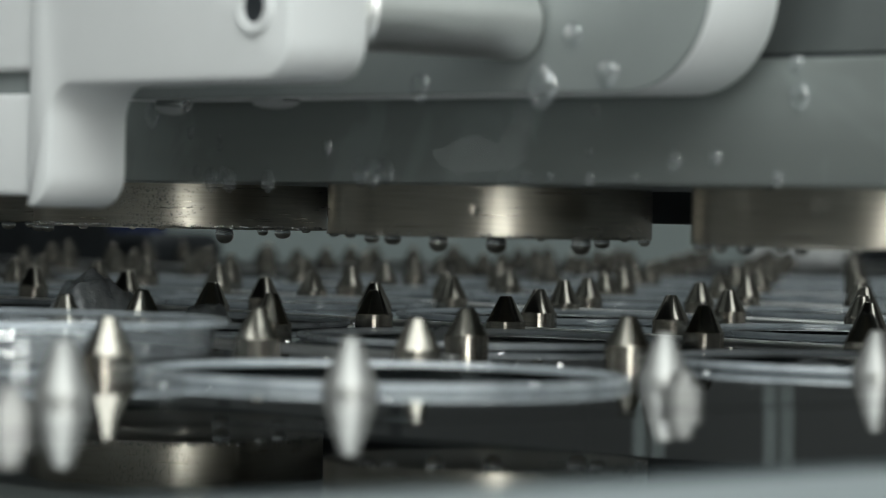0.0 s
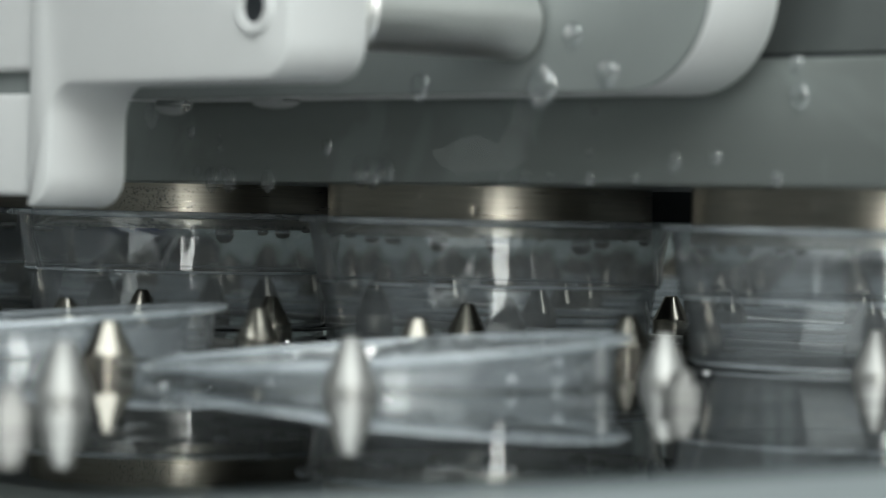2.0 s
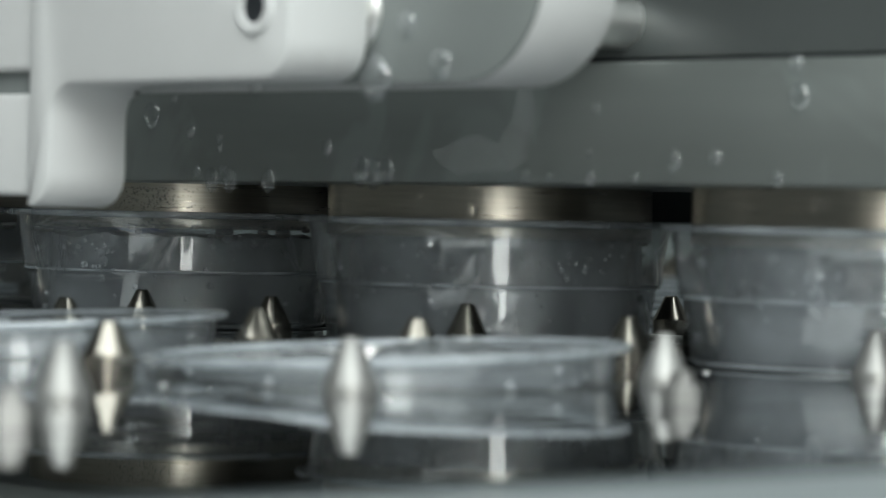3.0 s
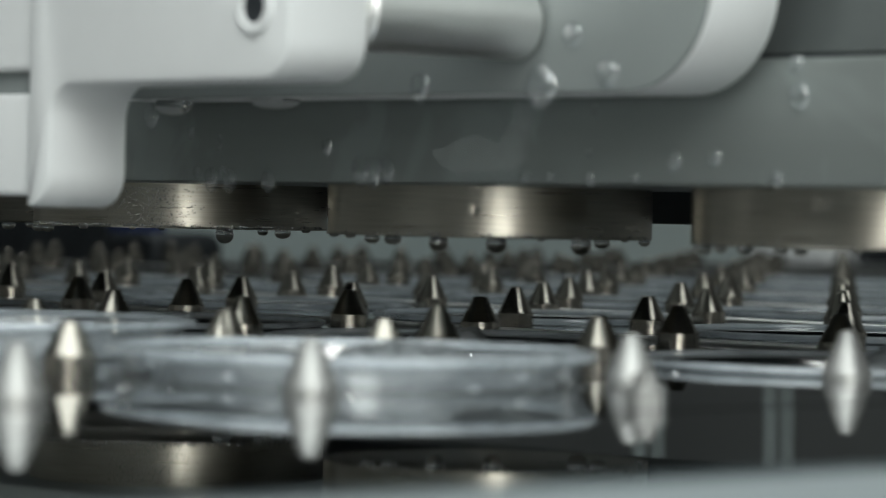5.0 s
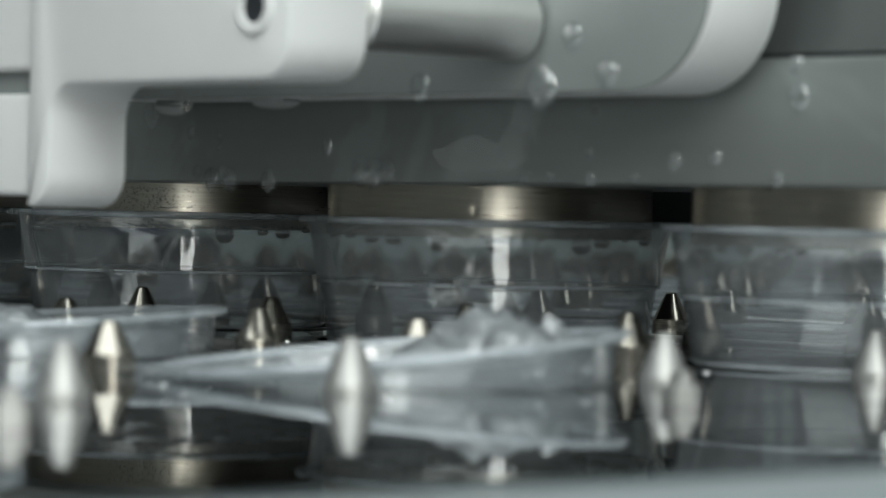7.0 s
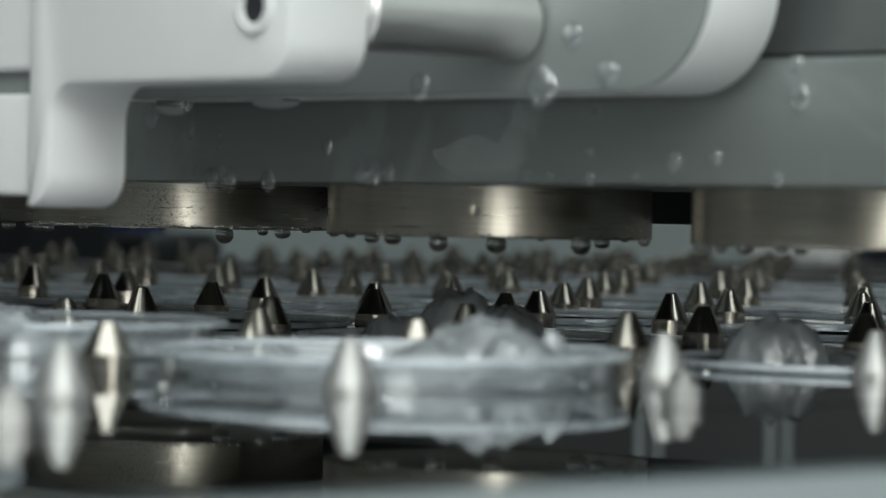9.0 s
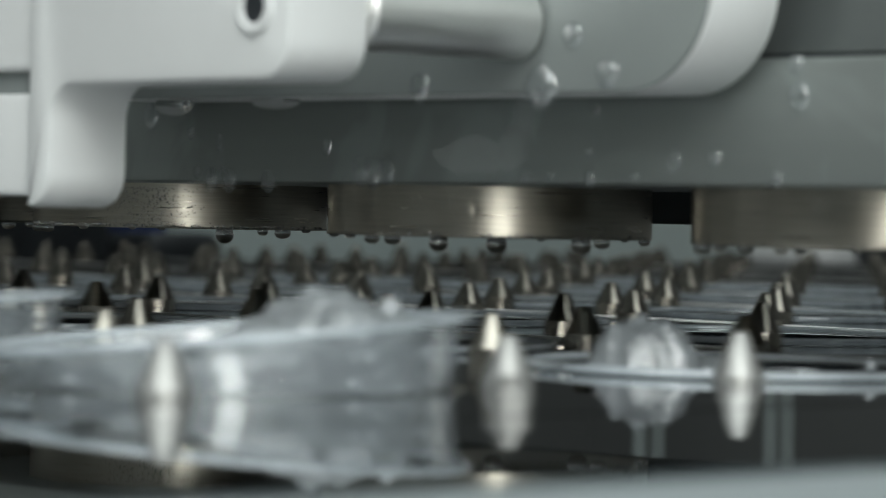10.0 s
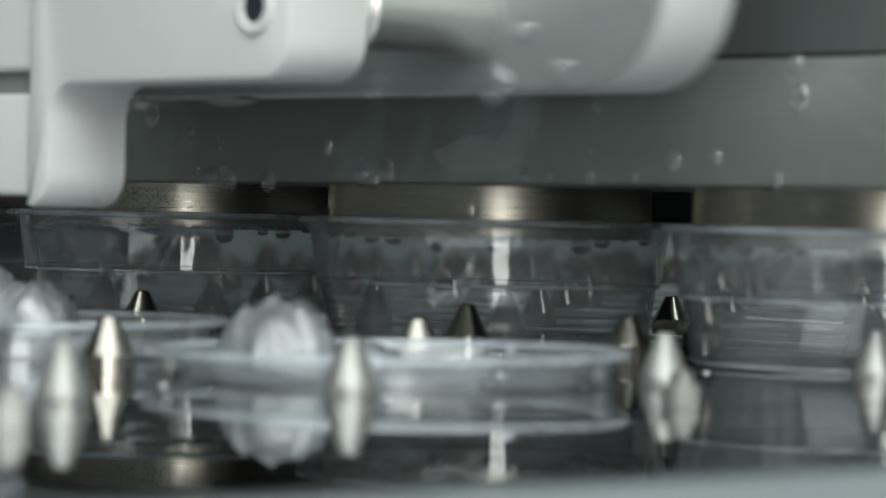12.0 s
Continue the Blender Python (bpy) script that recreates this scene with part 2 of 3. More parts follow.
def slat_plate():
    bm = bmesh.new()
    hx, hy, th, seg = PITCH_X / 2, PITCH_Y / 2 - 0.0004, 0.004, 40
    top = 0.015 * U

    def cell(cx):
        rims = []
        for z in (top, -th):
            inner, outer = [], []
            for k in range(seg):
                a = 2 * math.pi * (k + 0.5) / seg
                c, s = math.cos(a), math.sin(a)
                m = min(hx / abs(c), hy / abs(s))
                inner.append(bm.verts.new((cx + HOLE_R * c, HOLE_R * s, z)))
                outer.append(bm.verts.new((cx + m * c, m * s, z)))
            rims.append((inner, outer))
        (ti, to), (bi, bo) = rims
        for k in range(seg):
            n = (k + 1) % seg
            bm.faces.new((ti[k], to[k], to[n], ti[n]))
            bm.faces.new((bi[n], bo[n], bo[k], bi[k]))
            bm.faces.new((ti[n], bi[n], bi[k], ti[k]))
            if abs(abs(to[k].co.y) - hy) < 1e-6 and abs(abs(to[n].co.y) - hy) < 1e-6:
                bm.faces.new((to[k], bo[k], bo[n], to[n]))
    for j in LANES:
        cell(j * PITCH_X)
    end = box(PITCH_X * (LANES[-1] + 0.5), PITCH_X * (LANES[-1] + 0.5) + 1.1 * U, -hy, hy, -th, top)
    me = bpy.data.meshes.new("end")
    end.to_mesh(me)
    end.free()
    bm.from_mesh(me)
    bmesh.ops.remove_doubles(bm, verts=bm.verts, dist=1e-6)
    return mesh("slat_plate", bm, DECK)


def pin_mesh(tip, top, seed):
    """A turned cone on a foot with fine flats."""
    rnd, seg = random.Random(seed), 36
    bm = bmesh.new()
    flats = [1 + rnd.uniform(-0.02, 0.012) for k in range(seg)]
    rows = [(0.178, -0.06, 1), (0.178, 0.142, 1), (0.173, 0.150, 0), (0.166, 0.152, 0), (top, tip - 0.012, 0), (top * 0.8, tip, 0)]
    rings = [[bm.verts.new((r * (flats[k] if w else 1) * U * math.cos(2 * math.pi * k / seg), r * (flats[k] if w else 1) * U * math.sin(2 * math.pi * k / seg), z * U))
              for k in range(seg)] for r, z, w in rows]
    for a, b in zip(rings, rings[1:]):
        for k in range(seg):
            bm.faces.new((a[k], a[(k + 1) % seg], b[(k + 1) % seg], b[k]))
    bm.faces.new(rings[-1])
    me = shade(mesh("pin", bm, PIN_STEEL), True, 0.3)
    for p in me.polygons:
        if p.center.z < 0.14 * U:
            p.use_smooth = False
    return me


def slats():
    plate = slat_plate()
    ring = mesh("hole_ring", lathe([(1.462 * U, -0.004), (1.462 * U, 0.019 * U), (1.475 * U, 0.027 * U), (1.57 * U, 0.027 * U), (1.585 * U, 0.019 * U), (1.59 * U, 0.007 * U), (1.58 * U, -0.03 * U)], 56, closed=True), RING)
    pins = [pin_mesh(0.372, 0.060, 1), pin_mesh(0.368, 0.064, 2), pin_mesh(0.376, 0.058, 3), pin_mesh(0.372, 0.062, 4), pin_mesh(0.40, 0.056, 5)]
    # outer pins and bolts take the matt copy, to look evenly lit
    low_pin = mesh("pin", lathe([(0.17 * U, 0), (0.17 * U, 0.065 * U), (0.165 * U, 0.08 * U), (0.06 * U, 0.345 * U), (0.045 * U, 0.36 * U), (0, 0.36 * U)], 32), LIT_STEEL)
    bolt = mesh("bolt", lathe([(0, 0.21 * U), (0.06 * U, 0.21 * U), (0.075 * U, 0.2 * U), (0.075 * U, 0.13 * U), (0.12 * U, 0.13 * U), (0.135 * U, 0.115 * U), (0.135 * U, 0), (0, 0)], 6), LIT_STEEL)
    rnd = random.Random(4)
    wet = bmesh.new()
    for k in range(150):
        x, y = rnd.uniform(LANES[0], LANES[-1] + 0.4) * PITCH_X, rnd.uniform(-0.47, 0.47) * PITCH_Y
        if math.hypot((x + PITCH_X / 2) % PITCH_X - PITCH_X / 2, y) < 1.62 * U:
            continue
        w = (0.008 + 0.028 * rnd.random() ** 2) * U
        bmesh.ops.create_icosphere(wet, subdivisions=1, radius=1, matrix=Matrix.Translation((x, y, 0.015 * U)) @ Matrix.Diagonal((w, w * rnd.uniform(0.8, 1.3), w * 0.7, 1)))
    beads = mesh("water_beads", wet, BUBBLE)
    bar = mesh("edge_bar", box(PITCH_X * (LANES[0] - 0.5), PITCH_X * 0.5, -0.05 * U, 0.05 * U, 0.01 * U, 0.045 * U, 0.012 * U), ROD_STEEL)
    for i in range(-3, 11):
        s = thing("conveyor_slat", "polished steel conveyor slat with round cup holes and conical pins", "conveyor slat", pose(0, i * PITCH_Y, 0), "conveyor slats")
        part("plate", plate, None, s)
        for y in (-2.3, 2.3):
            part("edge_bar", bar, None, s, "bright raised edge bar", pose(0, y * U, 0))
        tagged(part("water_beads", beads, None, s, "small water beads on the wet steel"), kind="stuff")
        for j in LANES:
            part("hole_ring", ring, None, s, "", pose(j * PITCH_X, 0, 0))
        for j in LANES:
            for a, b in ((1, 1), (1, -1), (-1, 1), (-1, -1)):
                x, y = j * PITCH_X + a * 1.228 * U, b * 1.3652 * U
                outer = j == LANES[-1] and a == 1
                part("pin", low_pin if outer else pins[rnd.randrange(5)], None, s, "conical turned steel guide pin" if j == 0 and a == 1 and b == 1 else "",
                     Matrix.Translation((x, y, 0)) @ Matrix.Rotation(rnd.random() * 6, 4, "Z"))
        part("bolt", bolt, None, s, "bright hexagonal end bolt", pose(LANES[-1] * PITCH_X + 2.77 * U, -0.08 * U, 0))
        MOVES.append((s, [(t, pose(0, (i - gone(t)) * PITCH_Y, 0)) for t in TIMES]))


slats()

# ---- clear cups ----
RIM = 0.055 * U                   # the rim's height over the deck, at rest
LIFT = 0.985 * U


def cup_body():
    w = 0.022
    outer = [(1.56, -0.005), (1.535, -0.03), (1.50, -0.20), (1.455, -0.50), (1.43, -0.52), (1.415, -0.56), (1.36, -0.98), (1.33, -1.02), (0, -1.02)]
    inner = [(0, -0.99), (1.31, -0.99), (1.335, -0.96), (1.39, -0.56), (1.405, -0.50), (1.43, -0.48), (1.475, -0.20), (1.51, -0.02), (1.52, -0.005)]
    return mesh("body", lathe([(r * U, z * U) for r, z in outer + inner], 64, closed=True), PLASTIC)


def cup_rim():
    ring = [(1.585 + 0.04 * math.cos(a), 0.03 * math.sin(a)) for a in [k * math.pi / 4 for k in range(8)]]
    return mesh("rim", lathe([(r * U, z * U) for r, z in ring], 64, closed=True), RIM_PLASTIC)


def cups():
    body, rim = cup_body(), cup_rim()

    def bead_ring(r, z, w):
        return mesh("step", lathe([((r + w * math.cos(k * math.pi / 3)) * U, (z + w * math.sin(k * math.pi / 3)) * U) for k in range(6)], 64, closed=True), RIM_PLASTIC)
    # added rings that draw a highlight line at the wall's step and foot
    step, foot = bead_ring(1.448, -0.515, 0.014), bead_ring(1.352, -1.0, 0.016)
    for i in range(-1, 7):
        for j in range(-4, 2):
            c = thing("plastic_cup", "clear plastic cup in a hole of the conveyor slat", "cup", pose(j * PITCH_X, i * PITCH_Y, RIM), "clear cups on the conveyor")
            b = part("body", body, None, c)
            part("rim", rim, None, c, "rounded clear rim")
            part("step", step, None, b, "milky ring for the highlight along the wall's step")
            part("foot", foot, None, b, "milky ring for the highlight along the foot")
            ts = sorted(set(TIMES) | set(LIFT_TIMES)) if i in (1, 2, 3) else TIMES
            rows = []
            for t in ts:
                y = (i - gone(t)) * PITCH_Y
                k = STARTS.index(max(s for s in STARTS if s <= t)) + 1 if t >= STARTS[0] else 0
                z = LIFT * lift(t) if i == k else 0.0
                rows.append((t, leaning(j * PITCH_X, y, RIM + z, i, j, t)))
            MOVES.append((c, rows))


def ramp(t, keys):
    """The value at t between keys of (time, value)."""
    if t <= keys[0][0]:
        return keys[0][1]
    for (a, u), (b, v) in zip(keys, keys[1:]):
        if t <= b:
            s = (t - a) / (b - a)
            return u + (v - u) * s * s * (3 - 2 * s)
    return keys[-1][1]


def loose(i, j, t):
    """How far a cup past the heads floats up, in units, and how far it leans, in degrees."""
    if j not in (0, 1) or i > 2:
        return (0.0, 0.0)
    if i == -1:
        return (0.205, 0.0) if j == 0 else (-0.01, 0.0)
    s = STARTS[i]
    up = ramp(t, [(s + 0.5, 0.0), (s + 0.85, 1.0)])
    lean = ramp(t, [(s + 0.5, 0.0), (s + 0.9, 5.6), (s + 1.7, 5.6), (s + 2.0, 3.8), (s + 2.4, 3.4), (s + 3.1, 1.6), (s + 4.2, 0.0)])
    if i == 1 and j == 1:
        lean = ramp(t, [(s + 0.5, 0.0), (s + 0.9, 5.6), (7.3, 5.6), (8.6, 0.5), (9.6, 0.3), (9.85, 2.0)])
    if i == 2:
        lean = ramp(t, [(s + 0.5, 0.0), (s + 0.9, 5.4), (11.45, 5.4), (11.9, 1.0), (12.0, 0.6)])
    swing = ramp(t, [(STARTS[i + 1] + 0.1, 0.0), (STARTS[i + 1] + 0.4, 1.0)]) if i < 2 else 0.0
    return ((0.145 if j == 1 else 0.195) * up + 0.14 * swing, lean + 3.0 * swing)


def leaning(x, y, z, i, j, t):
    up, lean = loose(i, j, t)
    return Matrix.Translation((x, y, z + up * U)) @ Matrix.Rotation(radians(lean), 4, (0.7409, -0.6717, 0))

cups()

# ---- filling heads ----
def heads():
    drum = mesh("drum", lathe([(0, 0.92 * U), (1.355 * U, 0.92 * U), (1.375 * U, 0.93 * U), (1.375 * U, 1.5 * U), (0, 1.5 * U)], 96), STEEL)
    lip = mesh("bottom_lip", lathe([(1.30 * U, 0.917 * U), (1.377 * U, 0.917 * U), (1.381 * U, 0.925 * U), (1.377 * U, 0.935 * U), (1.30 * U, 0.935 * U)], 96, closed=True), STEEL)
    for j in range(-4, 2):
        h = thing("filling_head", "round turned steel filling head with wet lower edge", "filling head", pose(j * PITCH_X, 0, 0), "filling heads under the beam")
        d = part("drum", drum, None, h)
        part("bottom_lip", lip, None, d, "wet turned lower lip")


heads()

# ---- beam, bracket, carriage and rod ----
def beam():
    b = thing("head_beam", "grey anodised metal beam with water drops, carrying the heads", "beam", I4.copy())
    part("profile", extrude_xz([(-26 * U, 1.24 * U), (9 * U, 1.368 * U), (9 * U, 2.26 * U), (-26 * U, 2.26 * U)], -1.9 * U, 1.9 * U, 0.0008), GREY, b)
    # carried up far out of view, to block the overhead lamp from the far pins
    slope = box(-26 * U, 9 * U, -1.72 * U, 1.9 * U, 2.30 * U, 34 * U)
    for v in slope.verts:
        if v.co.z > 3 * U and v.co.y < 0:
            v.co.y += 3.2 * U
    part("sloping_cover", slope, COVER, b, "sloping grey upper cover")
    for k, (x, z, w, h) in enumerate(((1.85, 1.56, 0.42, 0.13), (2.30, 1.62, 0.16, 0.17), (2.42, 1.88, 0.12, 0.19))):
        rnd = random.Random(k + 3)
        bm = bmesh.new()
        ring = []
        for n in range(40):
            a = 2 * math.pi * n / 40
            q = 1 + 0.35 * noise.noise(Vector((math.cos(a) * 1.6 + 9 * k, math.sin(a) * 1.6, 0))) + 0.12 * noise.noise(Vector((math.cos(a) * 5, math.sin(a) * 5, k)))
            ring.append(bm.verts.new(((x + w * q * math.cos(a)) * U, -1.9 * U - 0.0003, (z + h * q * math.sin(a)) * U)))
        bm.faces.new(ring)
        part("water_stain", bm, STAIN, b, "pale dried water stain")
    part("seam_strip", box(-26 * U, 9 * U, -1.7 * U, 1.85 * U, 2.255 * U, 2.305 * U), DARK, b, "dark seam strip")


def bracket():
    b = thing("guide_bracket", "white enamelled guide bracket with rounded corners and a bolt hole", "bracket", I4.copy())
    prof = [(0.44, 4.0), (0.44, 1.11)] + arc(0.47, 1.36, 0.26, 270, 360) + [(0.73, 1.75)] + arc(0.98, 1.75, 0.25, 180, 90)[1:] + arc(3.17, 2.28, 0.28, 270, 360) + [(3.47, 4.0)]
    part("plate", extrude_xz([(x * U, z * U) for x, z in prof], -5.1 * U, -4.38 * U, 0.0016), WHITE, b)
    ring = lathe([(0.115 * U, 0), (0.19 * U, 0), (0.2 * U, 0.012 * U), (0.19 * U, 0.035 * U), (0.165 * U, 0.045 * U), (0.135 * U, 0.03 * U), (0.115 * U, 0.03 * U)], 40, closed=True)
    bmesh.ops.transform(ring, matrix=pose(3.105 * U, -5.1 * U, 2.50 * U, 90), verts=ring.verts)
    seat = part("bolt_ring", ring, WHITE, b, "raised ring round the bolt")
    hole = lathe([(0, 0), (0.095 * U, 0), (0.114 * U, -0.02 * U), (0.114 * U, 0.012 * U), (0.07 * U, 0.012 * U), (0, 0.004 * U)], 24)
    bmesh.ops.transform(hole, matrix=pose(3.105 * U, -5.1 * U, 2.50 * U, 90), verts=hole.verts)
    part("bolt", hole, DARK, seat, "dark recessed bolt")
    # block beyond it, held with a gap
    k = thing("clamp_block", "white enamelled clamp block with a slot", "clamp", I4.copy())
    part("upper_jaw", box(-2.2 * U, 0.40 * U, -5.0 * U, -4.3 * U, 2.11 * U, 4.0 * U, 0.0015), WHITE, k)
    part("lower_jaw", box(-2.2 * U, 0.40 * U, -5.0 * U, -4.3 * U, 1.18 * U, 1.94 * U, 0.0015), WHITE, k)
    part("web", box(-2.2 * U, 0.25 * U, -4.9 * U, -4.4 * U, 1.90 * U, 2.15 * U), GREY_BLOCK, k)


def carriage():
    g = thing("guide_rod", "bright round steel guide rod", "rod", I4.copy())
    part("shaft", rod((3.25 * U, -4.5 * U, 2.56 * U), (3.25 * U, -1.66 * U, 2.56 * U), 0.20 * U), ROD_STEEL, g)
    part("sleeve", rod((3.25 * U, -4.37 * U, 2.50 * U), (3.25 * U, -2.77 * U, 2.50 * U), 0.27 * U, 32), ROD_STEEL, g, "thicker bright sleeve")
    part("end_nut", rod((3.25 * U, -1.70 * U, 2.56 * U), (3.25 * U, -1.56 * U, 2.56 * U), 0.21 * U, 6), DARK, g, "dark end nut")
    c = thing("sliding_carriage", "sliding carriage block, its shaded front grey and its lit rounded edge white", "carriage", I4.copy())
    prof = [(-1.8, 4.2), (-1.8, 2.0)] + arc(4.33, 2.76, 0.76, 270, 360, 16) + [(5.09, 4.2)]
    # shaded front and lit edge are told apart by colour: grey plate, white block
    part("face_plate", extrude_xz([(x * U, z * U) for x, z in prof], -2.75 * U, -2.70 * U, 0.0005), CARRIAGE, c, "front face, its shade put in as grey")
    part("block", extrude_xz([((x + 0.01) * U if x > 2 else x * U, (z - 0.008) * U) for x, z in prof], -2.70 * U, -2.02 * U, 0.001), WHITE, c, "body edge, kept white as the lit side")
    rows = []
    for t, v in ((0, 0), (2.5, 0), (2.57, 0.25), (2.68, 0.95), (2.76, 1), (3.75, 1), (3.85, 0.8), (4.0, 0.15), (4.1, 0), (7.2, 0), (7.27, 0.25), (7.38, 0.95), (7.46, 1), (8.2, 1), (8.3, 0.8), (8.45, 0.15), (8.55, 0), (11.92, 0), (12.0, 0.29)):
        rows.append((t, pose(0, -1.58 * U * v, 0)))
    MOVES.append((c, rows))


beam()
bracket()
carriage()

# ---- jelly in the cups: lumps as (along the picture's width, away, height, radius) ----
RIGHT, NEAR = Vector((0.6717, 0.7409, 0)), Vector((0.7409, -0.6717, 0))
SERVED = (2.72, 7.42)            # the heads let the filling go


def filling_mesh(level, lumps, seed):
    bm = bmesh.new()
    rnd = random.Random(seed)
    off = Vector((rnd.random() * 50, rnd.random() * 50, 0))
    peaks = []
    for a, b, h, r in lumps:
        c = RIGHT * a + NEAR * b
        peaks.append((c.x, c.y, h, r))
    rings, seg = 44, 84

    def height(x, y):
        z = level + 0.05 * noise.noise(Vector((x * 3, y * 3, 0)) + off) + 0.03 * noise.noise(Vector((x * 9, y * 9, 3)) + off)
        for px, py, h, r in peaks:
            wob = 1 + 0.16 * noise.noise(Vector((x * 4, y * 4, 7)) + off) + 0.06 * noise.noise(Vector((x * 12, y * 12, 9)) + off)
            d2 = ((x - px) ** 2 + (y - py) ** 2) / (r * wob) ** 2
            if d2 < 1:
                z = max(z, level + (h - level) * math.sqrt(1 - d2) * (1 + 0.12 * noise.noise(Vector((x * 6, y * 6, 1)) + off) + 0.05 * noise.noise(Vector((x * 22, y * 22, 1)) + off)))
        if peaks:
            near, far = noise.voronoi(Vector((x * 5.5, y * 5.5, z * 3)) + off)[0][:2]
            z += 0.085 * (min(0.5, far - near) - 0.2) * min(1.0, max(0.0, (z - level) * 8 + 0.25))
        return z
    rows = []
    mid = bm.verts.new((0, 0, height(0, 0) * U))
    for k in range(1, rings + 1):
        r = 1.30 * k / rings
        ring = []
        for n in range(seg):
            a = 2 * math.pi * n / seg
            x, y = r * math.cos(a), r * math.sin(a)
            ring.append(bm.verts.new((x * U, y * U, height(x, y) * U)))
        rows.append(ring)
    low = [bm.verts.new((1.27 * U * math.cos(2 * math.pi * n / seg), 1.27 * U * math.sin(2 * math.pi * n / seg), -0.97 * U)) for n in range(seg)]
    rows.append(low)
    for n in range(seg):
        bm.faces.new((mid, rows[0][n], rows[0][(n + 1) % seg]))
        for a, b in zip(rows, rows[1:]):
            bm.faces.new((a[n], b[n], b[(n + 1) % seg], a[(n + 1) % seg]))
    bm.faces.new(list(reversed(low)))
    return mesh("jelly_filling", bm, JELLY)


FILLS = {
    (0, -1): (-0.10, [(-0.79, 0.1, 0.42, 0.42), (0.27, 0.1, 0.16, 0.26)]), (0, 0): (-0.12, [(-0.3, 0.0, 0.1, 0.3)]),
    (0, 1): (-0.10, [(0.35, -0.1, 0.06, 0.5), (-0.5, 0.3, 0.02, 0.3)]),
    (1, -1): (-0.2, []), (1, 0): (-0.12, [(-0.1, 0.1, 0.12, 0.4)]),
    (1, 1): (-0.10, [(0.62, -0.1, 0.22, 0.42), (0.86, 0.2, 0.15, 0.28), (1.1, 0.0, 0.16, 0.12), (0.3, 0.2, 0.08, 0.3)]),
    (2, -1): (-0.2, []), (2, 0): (-0.12, [(-0.25, 0.0, 0.42, 0.36), (0.15, 0.1, 0.30, 0.36), (-0.8, 0.3, 0.2, 0.3)]),
    (2, 1): (-0.12, [(-0.70, 0.0, 0.34, 0.43), (-0.2, -0.5, 0.05, 0.3)]),
}


def bubble_part(level, seed, parent):
    rnd = random.Random(seed)
    bm = bmesh.new()
    for k in range(100):
        a, z = rnd.uniform(0, 2 * math.pi), rnd.uniform(-0.92, level)
        r = 0.016 + 0.03 * rnd.random() ** 2
        if rnd.random() < 0.35:
            a = -0.74 + rnd.choice((-0.45, 0.5)) + rnd.gauss(0, 0.16)
            z = -0.35 + rnd.gauss(0, 0.12)
        p = Vector((1.325 * U * math.cos(a), 1.325 * U * math.sin(a), max(-0.93, z) * U))
        bmesh.ops.create_icosphere(bm, subdivisions=2, radius=r * U, matrix=Matrix.Translation(p))
    ob = part("bubbles", bm, AIR, parent, "small clear bubbles and drops")
    tagged(ob, kind="stuff")


def fillings():
    for (i, j), (level, lumps) in FILLS.items():
        ob = new("jelly_filling", filling_mesh(level, lumps, 10 * i + j))
        tagged(ob, "wet clear jelly heaped in a plastic cup" if lumps else "wet clear jelly lying in a plastic cup", "jelly", "jelly in the cups")
        rows = []
        ts = sorted(set(TIMES) | set(LIFT_TIMES) | {2.7, 2.75, 2.8, 2.87, 2.93, 7.4, 7.45, 7.5, 7.57, 7.63})
        for t in ts:
            y = (i - gone(t)) * PITCH_Y
            x, z = j * PITCH_X, RIM
            k = sum(1 for s in STARTS if s <= t)
            if i > 0 and t < SERVED[i - 1]:
                y, z = 0.0, 1.98 * U
            elif i == k and i > 0:
                drop = min(1, (t - SERVED[i - 1]) / 0.2)
                z = RIM + LIFT * lift(t) + (1.98 * U - RIM - LIFT) * (1 - drop * drop)
            rows.append((t, leaning(x, y, z, i, j, t)))
        ob.matrix_basis = rows[0][1]
        bubble_part(level, 10 * i + j, ob)
        MOVES.append((ob, rows))


fillings()

# ---- water drops ----
def drop_mesh(long, seed):
    """A hanging drop of radius 1, its top at z = 0."""
    bm = lathe([(0.72, 0.06), (0.86, -0.05), (0.97, -0.35 * long), (1.0, -0.6 * long), (0.93, -0.95 * long), (0.75, -1.25 * long), (0.42, -1.48 * long), (0, -1.56 * long)], 18)
    bmesh.ops.contextual_create(bm, geom=[e for e in bm.edges if e.is_boundary])
    return mesh("water_drop", bm, WATER)


def bead_mesh(seed, mat):
    """A bead of radius 1 lying on a surface that faces -y."""
    rnd = random.Random(seed)
    bm = bmesh.new()
    bmesh.ops.create_uvsphere(bm, u_segments=18, v_segments=10, radius=1)
    for v in bm.verts:
        v.co.y *= 0.5
        v.co.z *= 1.15
        v.co.x *= 1 + 0.12 * math.sin(3 * v.co.z + seed)
        v.co.z -= 0.12 * (1 - v.co.x ** 2)
    return mesh("water_bead", bm, mat)


